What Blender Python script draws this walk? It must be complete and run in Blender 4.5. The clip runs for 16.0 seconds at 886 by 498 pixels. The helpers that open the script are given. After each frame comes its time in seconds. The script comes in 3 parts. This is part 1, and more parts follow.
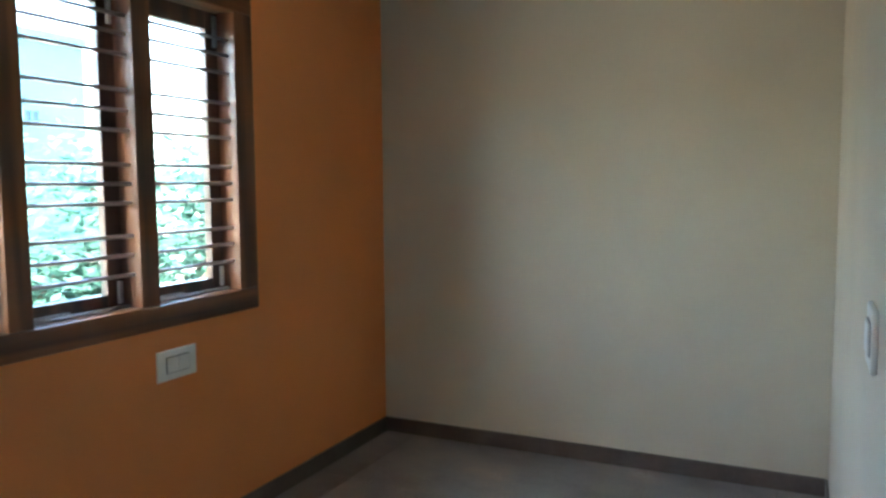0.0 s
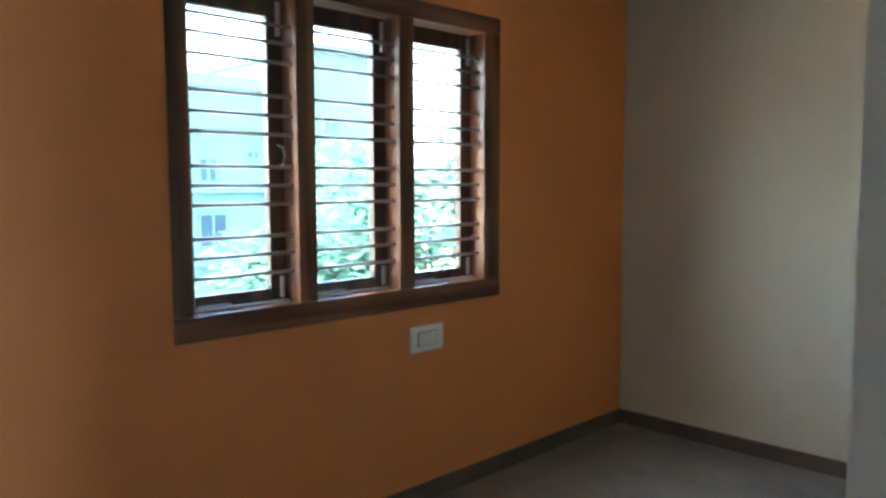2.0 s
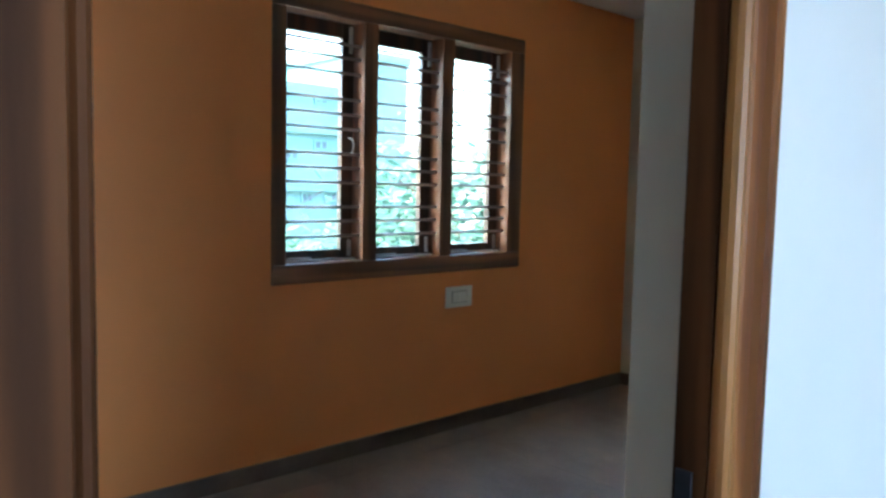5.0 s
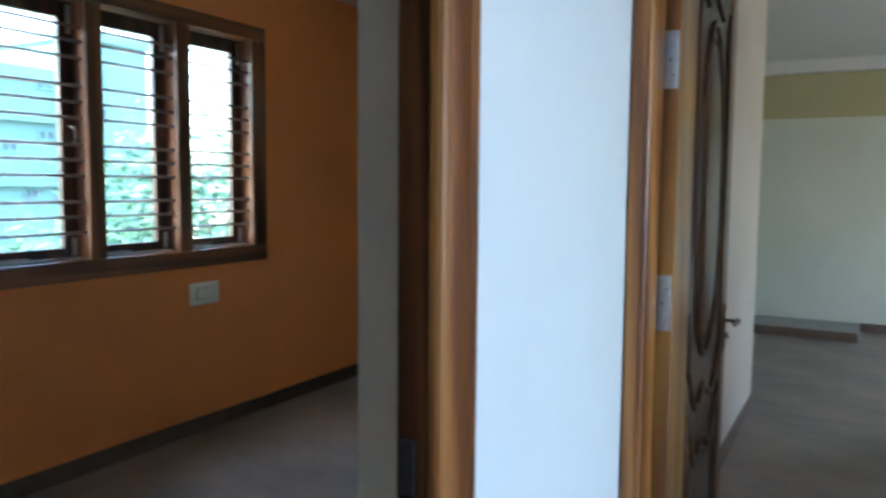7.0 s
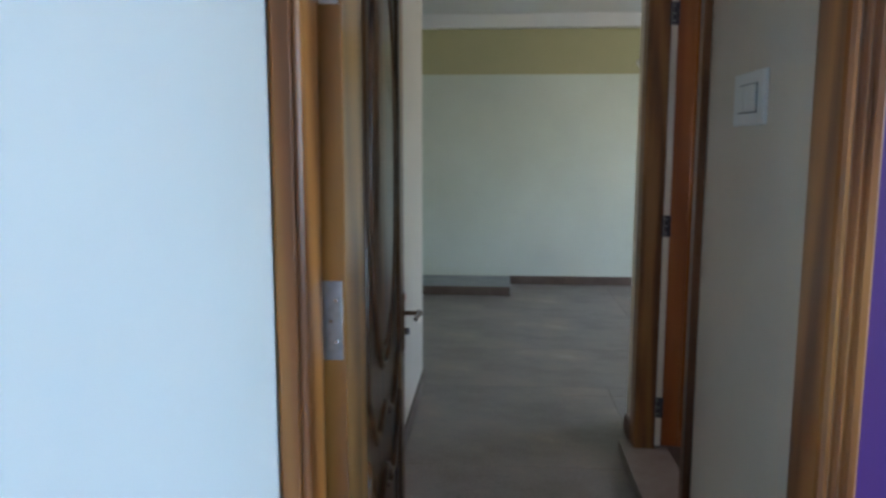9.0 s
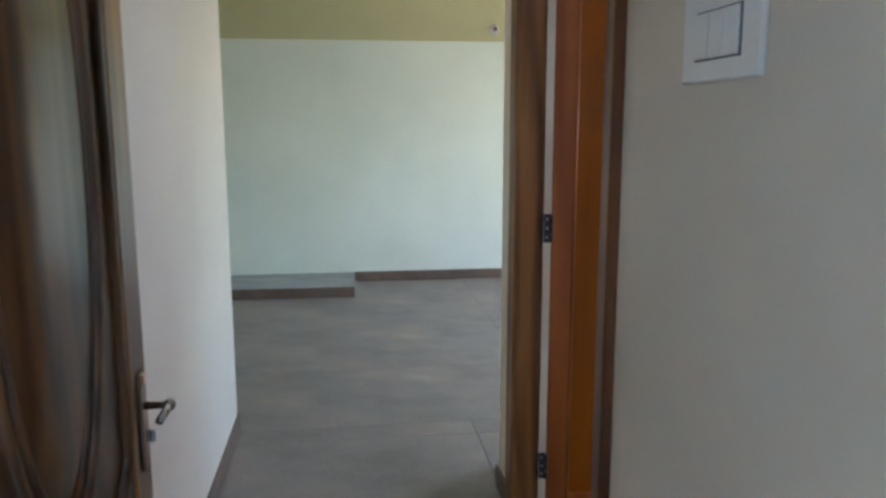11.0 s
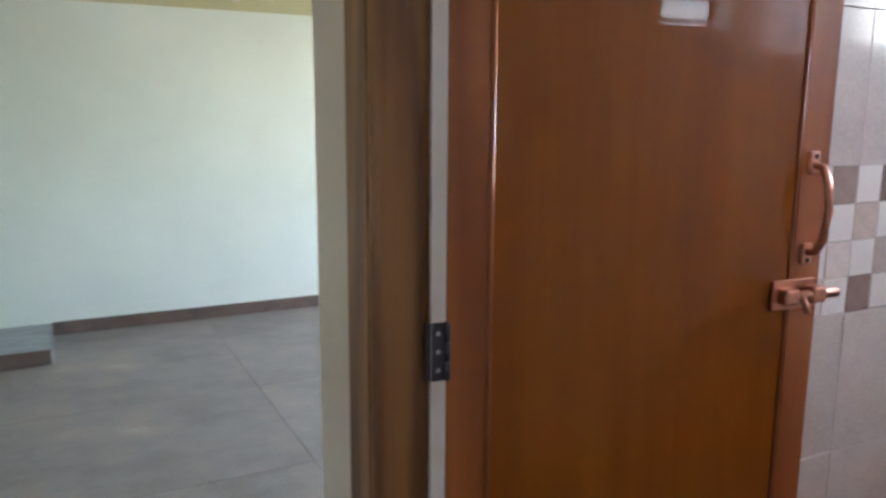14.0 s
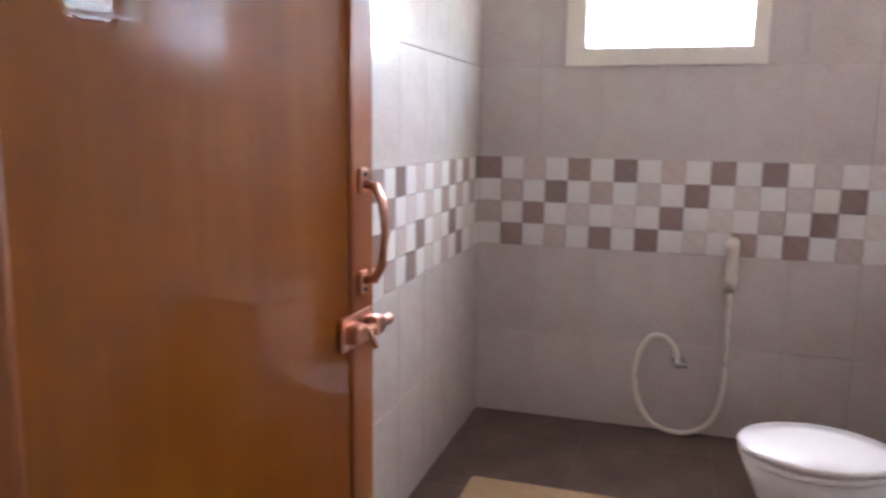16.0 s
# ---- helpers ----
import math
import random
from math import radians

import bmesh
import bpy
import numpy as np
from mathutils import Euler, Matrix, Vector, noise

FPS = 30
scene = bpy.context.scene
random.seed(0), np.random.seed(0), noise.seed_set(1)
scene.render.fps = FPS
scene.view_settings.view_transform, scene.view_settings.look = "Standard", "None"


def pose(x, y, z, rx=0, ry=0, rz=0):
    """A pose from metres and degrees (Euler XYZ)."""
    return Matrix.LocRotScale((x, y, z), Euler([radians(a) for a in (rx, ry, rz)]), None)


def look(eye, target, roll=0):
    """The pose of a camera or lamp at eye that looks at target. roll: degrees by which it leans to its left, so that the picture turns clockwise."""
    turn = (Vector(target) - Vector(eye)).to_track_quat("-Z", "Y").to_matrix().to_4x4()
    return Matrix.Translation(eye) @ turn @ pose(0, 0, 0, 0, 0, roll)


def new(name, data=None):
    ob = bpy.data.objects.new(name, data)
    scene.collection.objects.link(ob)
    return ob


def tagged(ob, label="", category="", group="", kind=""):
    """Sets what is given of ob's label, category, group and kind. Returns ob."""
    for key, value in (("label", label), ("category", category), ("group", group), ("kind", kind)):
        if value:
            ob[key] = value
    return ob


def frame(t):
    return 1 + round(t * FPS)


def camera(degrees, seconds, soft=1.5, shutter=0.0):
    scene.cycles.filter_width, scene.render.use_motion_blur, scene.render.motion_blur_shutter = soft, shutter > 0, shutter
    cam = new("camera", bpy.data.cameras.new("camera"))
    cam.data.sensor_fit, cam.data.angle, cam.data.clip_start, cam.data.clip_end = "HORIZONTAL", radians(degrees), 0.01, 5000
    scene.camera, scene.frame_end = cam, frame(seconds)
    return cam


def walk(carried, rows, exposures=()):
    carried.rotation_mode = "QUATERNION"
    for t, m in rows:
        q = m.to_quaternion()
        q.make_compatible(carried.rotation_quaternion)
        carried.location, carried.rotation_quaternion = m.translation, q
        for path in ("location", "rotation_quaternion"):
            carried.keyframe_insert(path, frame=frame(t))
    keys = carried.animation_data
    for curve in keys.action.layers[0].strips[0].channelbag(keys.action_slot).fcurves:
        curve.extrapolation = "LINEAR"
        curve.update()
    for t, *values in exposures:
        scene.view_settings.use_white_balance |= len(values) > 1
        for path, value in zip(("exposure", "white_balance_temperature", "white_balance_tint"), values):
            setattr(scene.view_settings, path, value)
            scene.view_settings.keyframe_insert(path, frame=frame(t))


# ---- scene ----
cam = camera(60.3, 16.0, soft=2.8, shutter=0.4)
PATH = [
    (0, (0.006, 0.015, 1.571), (-0.849, 1.815, 1.399), -0.4),
    (0.5, (0.008, 0.016, 1.584), (-0.856, 1.809, 1.39), -0.4),
    (1, (0.05, -0.028, 1.566), (-1.024, 1.651, 1.406), -1.0),
    (1.5, (0.195, -0.074, 1.575), (-1.109, 1.433, 1.403), -0.5),
    (2, (0.325, -0.171, 1.585), (-1.089, 1.233, 1.413), -0.1),
    (2.5, (0.407, -0.282, 1.581), (-1.012, 1.119, 1.419), 0.5),
    (3, (0.526, -0.389, 1.574), (-0.96, 0.942, 1.423), 0.3),
    (3.2, (0.575, -0.419, 1.573), (-0.966, 0.848, 1.429), 0.1),
    (5.3, (0.991, -0.882, 1.475), (-0.433, 0.513, 1.31), 1.6),
    (5.5, (0.999, -0.897, 1.476), (-0.383, 0.539, 1.306), 1.5),
    (6, (1.018, -0.892, 1.487), (-0.245, 0.649, 1.313), 1.3),
    (6.5, (1.037, -0.892, 1.487), (-0.107, 0.74, 1.318), 0.8),
    (7, (1.029, -0.815, 1.474), (0.057, 0.925, 1.305), 0.5),
    (7.5, (1.001, -0.64, 1.468), (0.298, 1.224, 1.286), 0.2),
    (8, (0.988, -0.453, 1.489), (0.489, 1.473, 1.281), -0.1),
    (8.5, (0.924, -0.256, 1.479), (0.596, 1.702, 1.238), 0.0),
    (9, (0.828, -0.015, 1.49), (0.694, 1.962, 1.215), 0.1),
    (9.5, (0.832, 0.19, 1.476), (0.872, 2.166, 1.165), -0.7),
    (9.7, (0.847, 0.294, 1.474), (0.953, 2.266, 1.155), -1.0),
    (12, (1.021, 1.48, 1.483), (1.289, 3.432, 1.14), -0.1),
    (12.5, (1.07, 1.705, 1.495), (1.361, 3.646, 1.111), -0.4),
    (13, (1.035, 1.949, 1.514), (1.453, 3.865, 1.123), 0.2),
    (13.5, (1.044, 2.195, 1.501), (1.698, 4.052, 1.148), 1.1),
    (14, (1.071, 2.429, 1.5), (1.969, 4.181, 1.148), 0.4),
    (14.5, (1.109, 2.575, 1.501), (2.277, 4.163, 1.164), 2.5),
    (15, (1.079, 2.747, 1.518), (2.651, 3.939, 1.187), 1.3),
    (15.5, (1.072, 2.829, 1.515), (2.84, 3.708, 1.196), 0.8),
    (16, (1.165, 2.899, 1.505), (3.052, 3.482, 1.186), 0.7),
]
walk(cam, [(t, look(eye, target, roll)) for t, eye, target, roll in PATH],
     exposures=[(0, 5.0), (1.5, 4.97), (3, 4.8), (5.5, 4.62), (6.5, 4.55), (7.5, 4.35), (8.5, 4.25), (9.5, 4.4), (11.8, 5.27), (13.5, 5.27), (14, 5.2), (14.5, 5.3), (15, 5.62), (16, 5.72)])

# ---- world, sun, window light ----
world = bpy.data.worlds.new("world")
scene.world = world
world.use_nodes = True
wt = world.node_tree
sky = wt.nodes.new("ShaderNodeTexSky")
sky.sky_type = "NISHITA"
sky.sun_disc = False
sky.sun_elevation, sky.sun_rotation = radians(58), radians(180)
sky.dust_density = 3.0
wt.links.new(sky.outputs[0], wt.nodes["Background"].inputs[0])
wt.nodes["Background"].inputs[1].default_value = 0.15
sun = new("sun", bpy.data.lights.new("sun", "SUN"))
sun.data.energy, sun.data.angle, sun.data.color = 2.4, radians(0.5), (1, 0.95, 0.88)
sun.matrix_world = look((0, -50, 80), (0, 0, 0))


def window_light(name, m, w, h, power, color):
    ob = new(name, bpy.data.lights.new(name, "AREA"))
    ob.data.shape, ob.data.size, ob.data.size_y = "RECTANGLE", w, h
    ob.data.energy, ob.data.color = power, color
    ob.matrix_world = m
    return ob


window_light("hall_window_light", look((4.46, 0.15, 1.6), (0.4, 0.15, 1.5)), 1.6, 1.3, 4.7, (0.325, 0.66, 1.0))
window_light("living_window_light", look((5.17, 5.35, 1.6), (1.0, 7.0, 1.2)), 1.8, 1.35, 0.86, (0.88, 0.97, 1.0))
window_light("bath_window_light", look((5.17, 2.997, 2.14), (3.2, 2.0, 1.0)), 0.72, 0.48, 0.9, (0.97, 0.86, 1.0)).data.spread = radians(140)
window_light("ventilator_light", look((3.34, 1.565, 2.09), (3.34, 3.0, 1.9)), 0.36, 0.46, 0.13, (0.9, 0.9, 1.0))

# ---- materials ----


def material(name, rough=0.5, metal=0.0, coat=0.0):
    m = bpy.data.materials.new(name)
    m.use_nodes = True
    b = m.node_tree.nodes["Principled BSDF"]
    b.inputs["Roughness"].default_value = rough
    b.inputs["Metallic"].default_value = metal
    b.inputs["Coat Weight"].default_value = coat
    b.inputs["Coat Roughness"].default_value = 0.12
    return m, m.node_tree.nodes, m.node_tree.links, b


def noise_node(n, l, scale, detail=4.0, stretch=None, rough=0.55):
    tc = n.new("ShaderNodeTexCoord")
    mp = n.new("ShaderNodeMapping")
    l.new(tc.outputs["Object"], mp.inputs[0])
    if stretch:
        mp.inputs["Scale"].default_value = stretch
    t = n.new("ShaderNodeTexNoise")
    t.inputs["Scale"].default_value = scale
    t.inputs["Detail"].default_value = detail
    t.inputs["Roughness"].default_value = rough
    l.new(mp.outputs[0], t.inputs["Vector"])
    return t


def ramp(n, l, source, stops):
    r = n.new("ShaderNodeValToRGB")
    e = r.color_ramp.elements
    while len(e) < len(stops):
        e.new(0.5)
    for i, (p, c) in enumerate(stops):
        e[i].position, e[i].color = p, (*c, 1)
    l.new(source, r.inputs[0])
    return r


def bump(n, l, b, height, strength, distance):
    bp = n.new("ShaderNodeBump")
    bp.inputs["Strength"].default_value = strength
    bp.inputs["Distance"].default_value = distance
    l.new(height, bp.inputs["Height"])
    l.new(bp.outputs[0], b.inputs["Normal"])


def shade(c, k):
    return tuple(v * k for v in c)


def paint(name, c, rough=0.55, spread=0.07):
    """Rolled emulsion: faint patches, fine roller texture."""
    m, n, l, b = material(name, rough)
    big = noise_node(n, l, 1.3, 5)
    r = ramp(n, l, big.outputs["Fac"], [(0.25, shade(c, 1 - spread)), (0.75, shade(c, 1 + spread))])
    l.new(r.outputs[0], b.inputs["Base Color"])
    fine = noise_node(n, l, 160, 3)
    bump(n, l, b, fine.outputs["Fac"], 0.12, 0.002)
    return m


def wood(name, dark, mid, light, rough=0.3, coat=0.5, scale=9.0, axis="z", wavy=0.35):
    """Varnished teak: long grain, darker streaks, fine pores."""
    m, n, l, b = material(name, rough, 0, coat)
    st = {"z": (1, 1, 0.07), "y": (1, 0.07, 1), "x": (0.07, 1, 1)}[axis]
    g = noise_node(n, l, scale, 6, st, 0.62)
    w = n.new("ShaderNodeTexWave")
    w.wave_type, w.bands_direction = "BANDS", "DIAGONAL"
    w.inputs["Scale"].default_value = scale * 0.55
    w.inputs["Distortion"].default_value = 9
    w.inputs["Detail"].default_value = 3
    w.inputs["Detail Scale"].default_value = 1.2
    tc = n.new("ShaderNodeTexCoord")
    mp = n.new("ShaderNodeMapping")
    mp.inputs["Scale"].default_value = shade(st, 1.0)
    l.new(tc.outputs["Object"], mp.inputs[0])
    l.new(mp.outputs[0], w.inputs["Vector"])
    mx = n.new("ShaderNodeMix")
    mx.inputs["Factor"].default_value = wavy
    l.new(g.outputs["Fac"], mx.inputs[2])
    l.new(w.outputs["Fac"], mx.inputs[3])
    r = ramp(n, l, mx.outputs[0], [(0.28, dark), (0.5, mid), (0.72, light)])
    l.new(r.outputs[0], b.inputs["Base Color"])
    pores = noise_node(n, l, scale * 14, 2, st)
    bump(n, l, b, pores.outputs["Fac"], 0.15, 0.001)
    return m


def metal_mat(name, c, rough):
    m, n, l, b = material(name, rough, 1.0)
    t = noise_node(n, l, 60, 3)
    r = ramp(n, l, t.outputs["Fac"], [(0.3, shade(c, 0.8)), (0.7, c)])
    l.new(r.outputs[0], b.inputs["Base Color"])
    return m


def mottled(name, stops, rough, scale, stretch=None, bumps=0.2, coat=0.0, fine=70):
    m, n, l, b = material(name, rough, 0, coat)
    t = noise_node(n, l, scale, 8, stretch, 0.62)
    f = noise_node(n, l, fine, 3)
    mx = n.new("ShaderNodeMix")
    mx.inputs["Factor"].default_value = 0.25
    l.new(t.outputs["Fac"], mx.inputs[2])
    l.new(f.outputs["Fac"], mx.inputs[3])
    r = ramp(n, l, mx.outputs[0], stops)
    l.new(r.outputs[0], b.inputs["Base Color"])
    bump(n, l, b, mx.outputs[0], bumps, 0.004)
    return m


ORANGE = paint("orange_paint", (0.80, 0.27, 0.074), 0.5)
CREAM = paint("cream_paint", (0.67, 0.575, 0.44), 0.5)
HALLCREAM = paint("corridor_cream_paint", (0.75, 0.655, 0.53), 0.5)
OFFWHITE = paint("off_white_paint", (0.64, 0.60, 0.54), 0.5)
WHITE = paint("white_paint", (0.78, 0.77, 0.74), 0.5, 0.04)
GREEN = paint("pale_green_paint", (0.66, 0.72, 0.64), 0.5)
OLIVE = paint("olive_yellow_paint", (0.48, 0.46, 0.26), 0.5)
PURPLE = paint("purple_paint", (0.10, 0.026, 0.19), 0.5)
CEIL = paint("ceiling_white", (0.75, 0.76, 0.76), 0.7, 0.03)
PLASTER = paint("outer_plaster", (0.55, 0.52, 0.47), 0.8, 0.15)
TEAK = wood("teak_frame", (0.15, 0.043, 0.009), (0.30, 0.098, 0.021), (0.44, 0.175, 0.042), 0.38, 0.2, 6.5, "z", 0.4)
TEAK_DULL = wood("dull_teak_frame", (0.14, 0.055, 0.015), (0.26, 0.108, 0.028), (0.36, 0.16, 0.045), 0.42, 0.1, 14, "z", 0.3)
# window wood; also the near bathroom jamb, where it paints in shade
TEAK_DARK = wood("window_and_shaded_jamb_teak", (0.06, 0.02, 0.008), (0.15, 0.052, 0.02), (0.25, 0.095, 0.036), 0.4, 0.2, 8)
TEAK_DARK_Y = wood("window_teak_rail", (0.06, 0.02, 0.008), (0.15, 0.052, 0.02), (0.25, 0.095, 0.036), 0.4, 0.2, 8, "y")
# frame teak darkened for the bedroom jambs: their shade is put into the colour
JAMB_SHADED = wood("shaded_jamb_teak", (0.035, 0.011, 0.004), (0.08, 0.026, 0.009), (0.14, 0.048, 0.016), 0.6, 0.0, 12)
JAMB_SHADED.node_tree.nodes["Principled BSDF"].inputs["Specular IOR Level"].default_value = 0.1
SASH = wood("dark_sash", (0.02, 0.01, 0.008), (0.05, 0.022, 0.014), (0.09, 0.038, 0.02), 0.35, 0.3, 8)
CARVED = wood("carved_teak", (0.045, 0.016, 0.006), (0.10, 0.038, 0.013), (0.155, 0.062, 0.02), 0.3, 0.35, 14)
STILE = wood("stile_teak", (0.14, 0.046, 0.010), (0.28, 0.108, 0.022), (0.40, 0.175, 0.042), 0.32, 0.4, 7)
FLUSH = wood("flush_door_veneer", (0.25, 0.069, 0.006), (0.305, 0.089, 0.008), (0.345, 0.109, 0.011), 0.45, 0.8, 11, "z", 0.06)
FLUSH.node_tree.nodes["Principled BSDF"].inputs["Coat Roughness"].default_value = 0.025
FLUSH.node_tree.nodes["Principled BSDF"].inputs["Specular IOR Level"].default_value = 0.04
LIP = wood("door_lipping", (0.27, 0.072, 0.012), (0.34, 0.094, 0.016), (0.40, 0.12, 0.024), 0.35, 0.4, 9)
STONE = mottled("slate_tile", [(0.30, (0.15, 0.13, 0.12)), (0.42, (0.205, 0.182, 0.17)), (0.50, (0.25, 0.225, 0.212)),
                              (0.58, (0.30, 0.245, 0.215)), (0.68, (0.42, 0.38, 0.355))], 0.42, 1.6, (1, 1.3, 1), 0.22)
JOINT = mottled("joint_grout", [(0.3, (0.11, 0.095, 0.085)), (0.7, (0.15, 0.13, 0.118))], 0.9, 30)
SKIRT = mottled("skirting_tile", [(0.25, (0.075, 0.05, 0.04)), (0.5, (0.125, 0.088, 0.07)), (0.75, (0.18, 0.13, 0.105))], 0.4, 5)
CEMENT = mottled("raw_cement", [(0.25, (0.22, 0.24, 0.25)), (0.55, (0.32, 0.35, 0.36)), (0.8, (0.52, 0.55, 0.55))], 0.9, 3.5, (1, 3, 1), 0.5)
SILL = mottled("threshold_stone", [(0.3, (0.20, 0.16, 0.13)), (0.7, (0.32, 0.27, 0.23))], 0.45, 8)
MARBLE = mottled("beige_wall_tile", [(0.3, (0.44, 0.38, 0.345)), (0.5, (0.55, 0.49, 0.455)), (0.7, (0.64, 0.59, 0.56))], 0.14, 2.2, (1, 1, 0.4), 0.02)
GROUT = mottled("light_grout", [(0.3, (0.50, 0.44, 0.40)), (0.7, (0.57, 0.51, 0.475))], 0.8, 40)
BATHFLOOR = mottled("bath_floor_tile", [(0.30, (0.05, 0.032, 0.024)), (0.5, (0.10, 0.066, 0.048)), (0.7, (0.17, 0.118, 0.09))], 0.4, 4)
TILE_W = mottled("ivory_mosaic", [(0.25, (0.66, 0.62, 0.58)), (0.75, (0.78, 0.75, 0.72))], 0.15, 9, None, 0.05)
MAT = mottled("tan_mat", [(0.25, (0.32, 0.21, 0.11)), (0.75, (0.46, 0.32, 0.18))], 0.95, 40, None, 0.8, 0, 220)
CERAMIC = mottled("white_ceramic", [(0.3, (0.80, 0.78, 0.75)), (0.7, (0.84, 0.82, 0.80))], 0.08, 3, None, 0.0, 0.5)
PLASTIC = mottled("white_plastic", [(0.3, (0.82, 0.81, 0.77)), (0.7, (0.87, 0.86, 0.83))], 0.3, 6, None, 0.0)
IVORY = mottled("ivory_plastic", [(0.3, (0.72, 0.66, 0.55)), (0.7, (0.78, 0.72, 0.62))], 0.3, 6, None, 0.0)
SEAM = paint("seam_grey", (0.14, 0.14, 0.135), 0.6)
STEEL = metal_mat("grille_steel", (0.50, 0.46, 0.48), 0.4)
CHROME = metal_mat("chrome", (0.75, 0.76, 0.78), 0.15)
ZINC = metal_mat("zinc_hinge", (0.55, 0.57, 0.60), 0.38)
BLACKM = metal_mat("dark_hinge", (0.10, 0.095, 0.11), 0.45)
COPPER = metal_mat("copper_bolt", (0.72, 0.38, 0.27), 0.28)
BRONZE = metal_mat("bronze_plate", (0.30, 0.19, 0.12), 0.3)
REDDOT = paint("dark_red", (0.18, 0.03, 0.02), 0.5)

# coloured mosaic squares: four tones, each square a little different


def mosaic(name, c):
    m, n, l, b = material(name, 0.15)
    oi = n.new("ShaderNodeObjectInfo")
    r = ramp(n, l, oi.outputs["Random"], [(0.0, shade(c, 0.88)), (1.0, shade(c, 1.12))])
    t = noise_node(n, l, 25, 4)
    mx = n.new("ShaderNodeMix")
    mx.data_type, mx.blend_type = "RGBA", "MULTIPLY"
    mx.inputs["Factor"].default_value = 0.5
    l.new(r.outputs[0], mx.inputs[6])
    rr = ramp(n, l, t.outputs["Fac"], [(0.3, (0.62, 0.62, 0.62)), (0.7, (1, 1, 1))])
    l.new(rr.outputs[0], mx.inputs[7])
    l.new(mx.outputs[2], b.inputs["Base Color"])
    return m


TONES = {"d": mosaic("dark_brown_mosaic", (0.30, 0.215, 0.19)), "b": mosaic("brown_mosaic", (0.37, 0.28, 0.245)),
         "m": mosaic("beige_mosaic", (0.56, 0.46, 0.41)), "l": mosaic("pale_mosaic", (0.68, 0.60, 0.555))}

GLASS, n, l, b = material("window_glass", 0.02)
b.inputs["Transmission Weight"].default_value = 1.0
b.inputs["IOR"].default_value = 1.03
b.inputs["Base Color"].default_value = (0.80, 0.98, 1.0, 1)
FACADE = mottled("pale_facade", [(0.3, (0.075, 0.165, 0.175)), (0.7, (0.095, 0.20, 0.215))], 0.8, 0.4, None, 0.02, 0, 6)
DARKGLASS, n, l, b = material("far_window_glass", 0.3)
b.inputs["Base Color"].default_value = (0.028, 0.055, 0.075, 1)
LEAF = mottled("leaf_green", [(0.25, (0.05, 0.115, 0.085)), (0.75, (0.08, 0.16, 0.12))], 0.6, 2, None, 0.0)
n, l = LEAF.node_tree.nodes, LEAF.node_tree.links
thin = n.new("ShaderNodeBsdfTranslucent")
thin.inputs[0].default_value = (0.08, 0.17, 0.125, 1)
mix = n.new("ShaderNodeMixShader")
mix.inputs[0].default_value = 0.5
l.new(n["Principled BSDF"].outputs[0], mix.inputs[1])
l.new(thin.outputs[0], mix.inputs[2])
l.new(mix.outputs[0], n["Material Output"].inputs[0])
BARK = mottled("bark", [(0.3, (0.10, 0.07, 0.05)), (0.7, (0.2, 0.15, 0.11))], 0.9, 8, (1, 1, 0.2), 0.6)
EARTH = mottled("ground_earth", [(0.3, (0.16, 0.13, 0.09)), (0.7, (0.26, 0.22, 0.16))], 0.95, 0.3)

# ---- mesh helpers ----


def link(name, bm, mat, parent=None, label="", smooth=False):
    me = bpy.data.meshes.new(name)
    bmesh.ops.recalc_face_normals(bm, faces=bm.faces[:])
    bm.to_mesh(me)
    bm.free()
    me.materials.append(mat)
    if smooth:
        for p in me.polygons:
            p.use_smooth = True
    ob = new(name, me)
    if parent:
        ob.parent = parent
    if label:
        ob["label"] = label
    return ob


def part(name, bm, mat, parent, label="", smooth=False):
    return link(name, bm, mat, parent, label, smooth)


def holder(name, m=None, label="", category="", kind="", group=""):
    e = new(name)
    e.empty_display_size = 0.1
    if m:
        e.matrix_world = m
    return tagged(e, label, category, group, kind)


def add_box(bm, x0, x1, y0, y1, z0, z1):
    c = Matrix.Translation(((x0 + x1) / 2, (y0 + y1) / 2, (z0 + z1) / 2)) @ Matrix.Diagonal((abs(x1 - x0), abs(y1 - y0), abs(z1 - z0), 1))
    return bmesh.ops.create_cube(bm, size=1, matrix=c)["verts"]


def boxes(*bs, bevel=0.0, seg=2):
    bm = bmesh.new()
    for b6 in bs:
        add_box(bm, *b6)
    if bevel:
        bmesh.ops.bevel(bm, geom=bm.edges[:], offset=bevel, segments=seg, profile=0.5, affect="EDGES")
    return bm


def wall(name, bs, mat, label=""):
    return tagged(link(name, boxes(*bs), mat), label, kind="structure")


def prism(pts, z0, z1):
    """An upright prism over a plan outline."""
    bm = bmesh.new()
    lo = [bm.verts.new((x, y, z0)) for x, y in pts]
    hi = [bm.verts.new((x, y, z1)) for x, y in pts]
    bm.faces.new(lo)
    bm.faces.new(hi)
    for i in range(len(pts)):
        j = (i + 1) % len(pts)
        bm.faces.new((lo[i], lo[j], hi[j], hi[i]))
    return bm


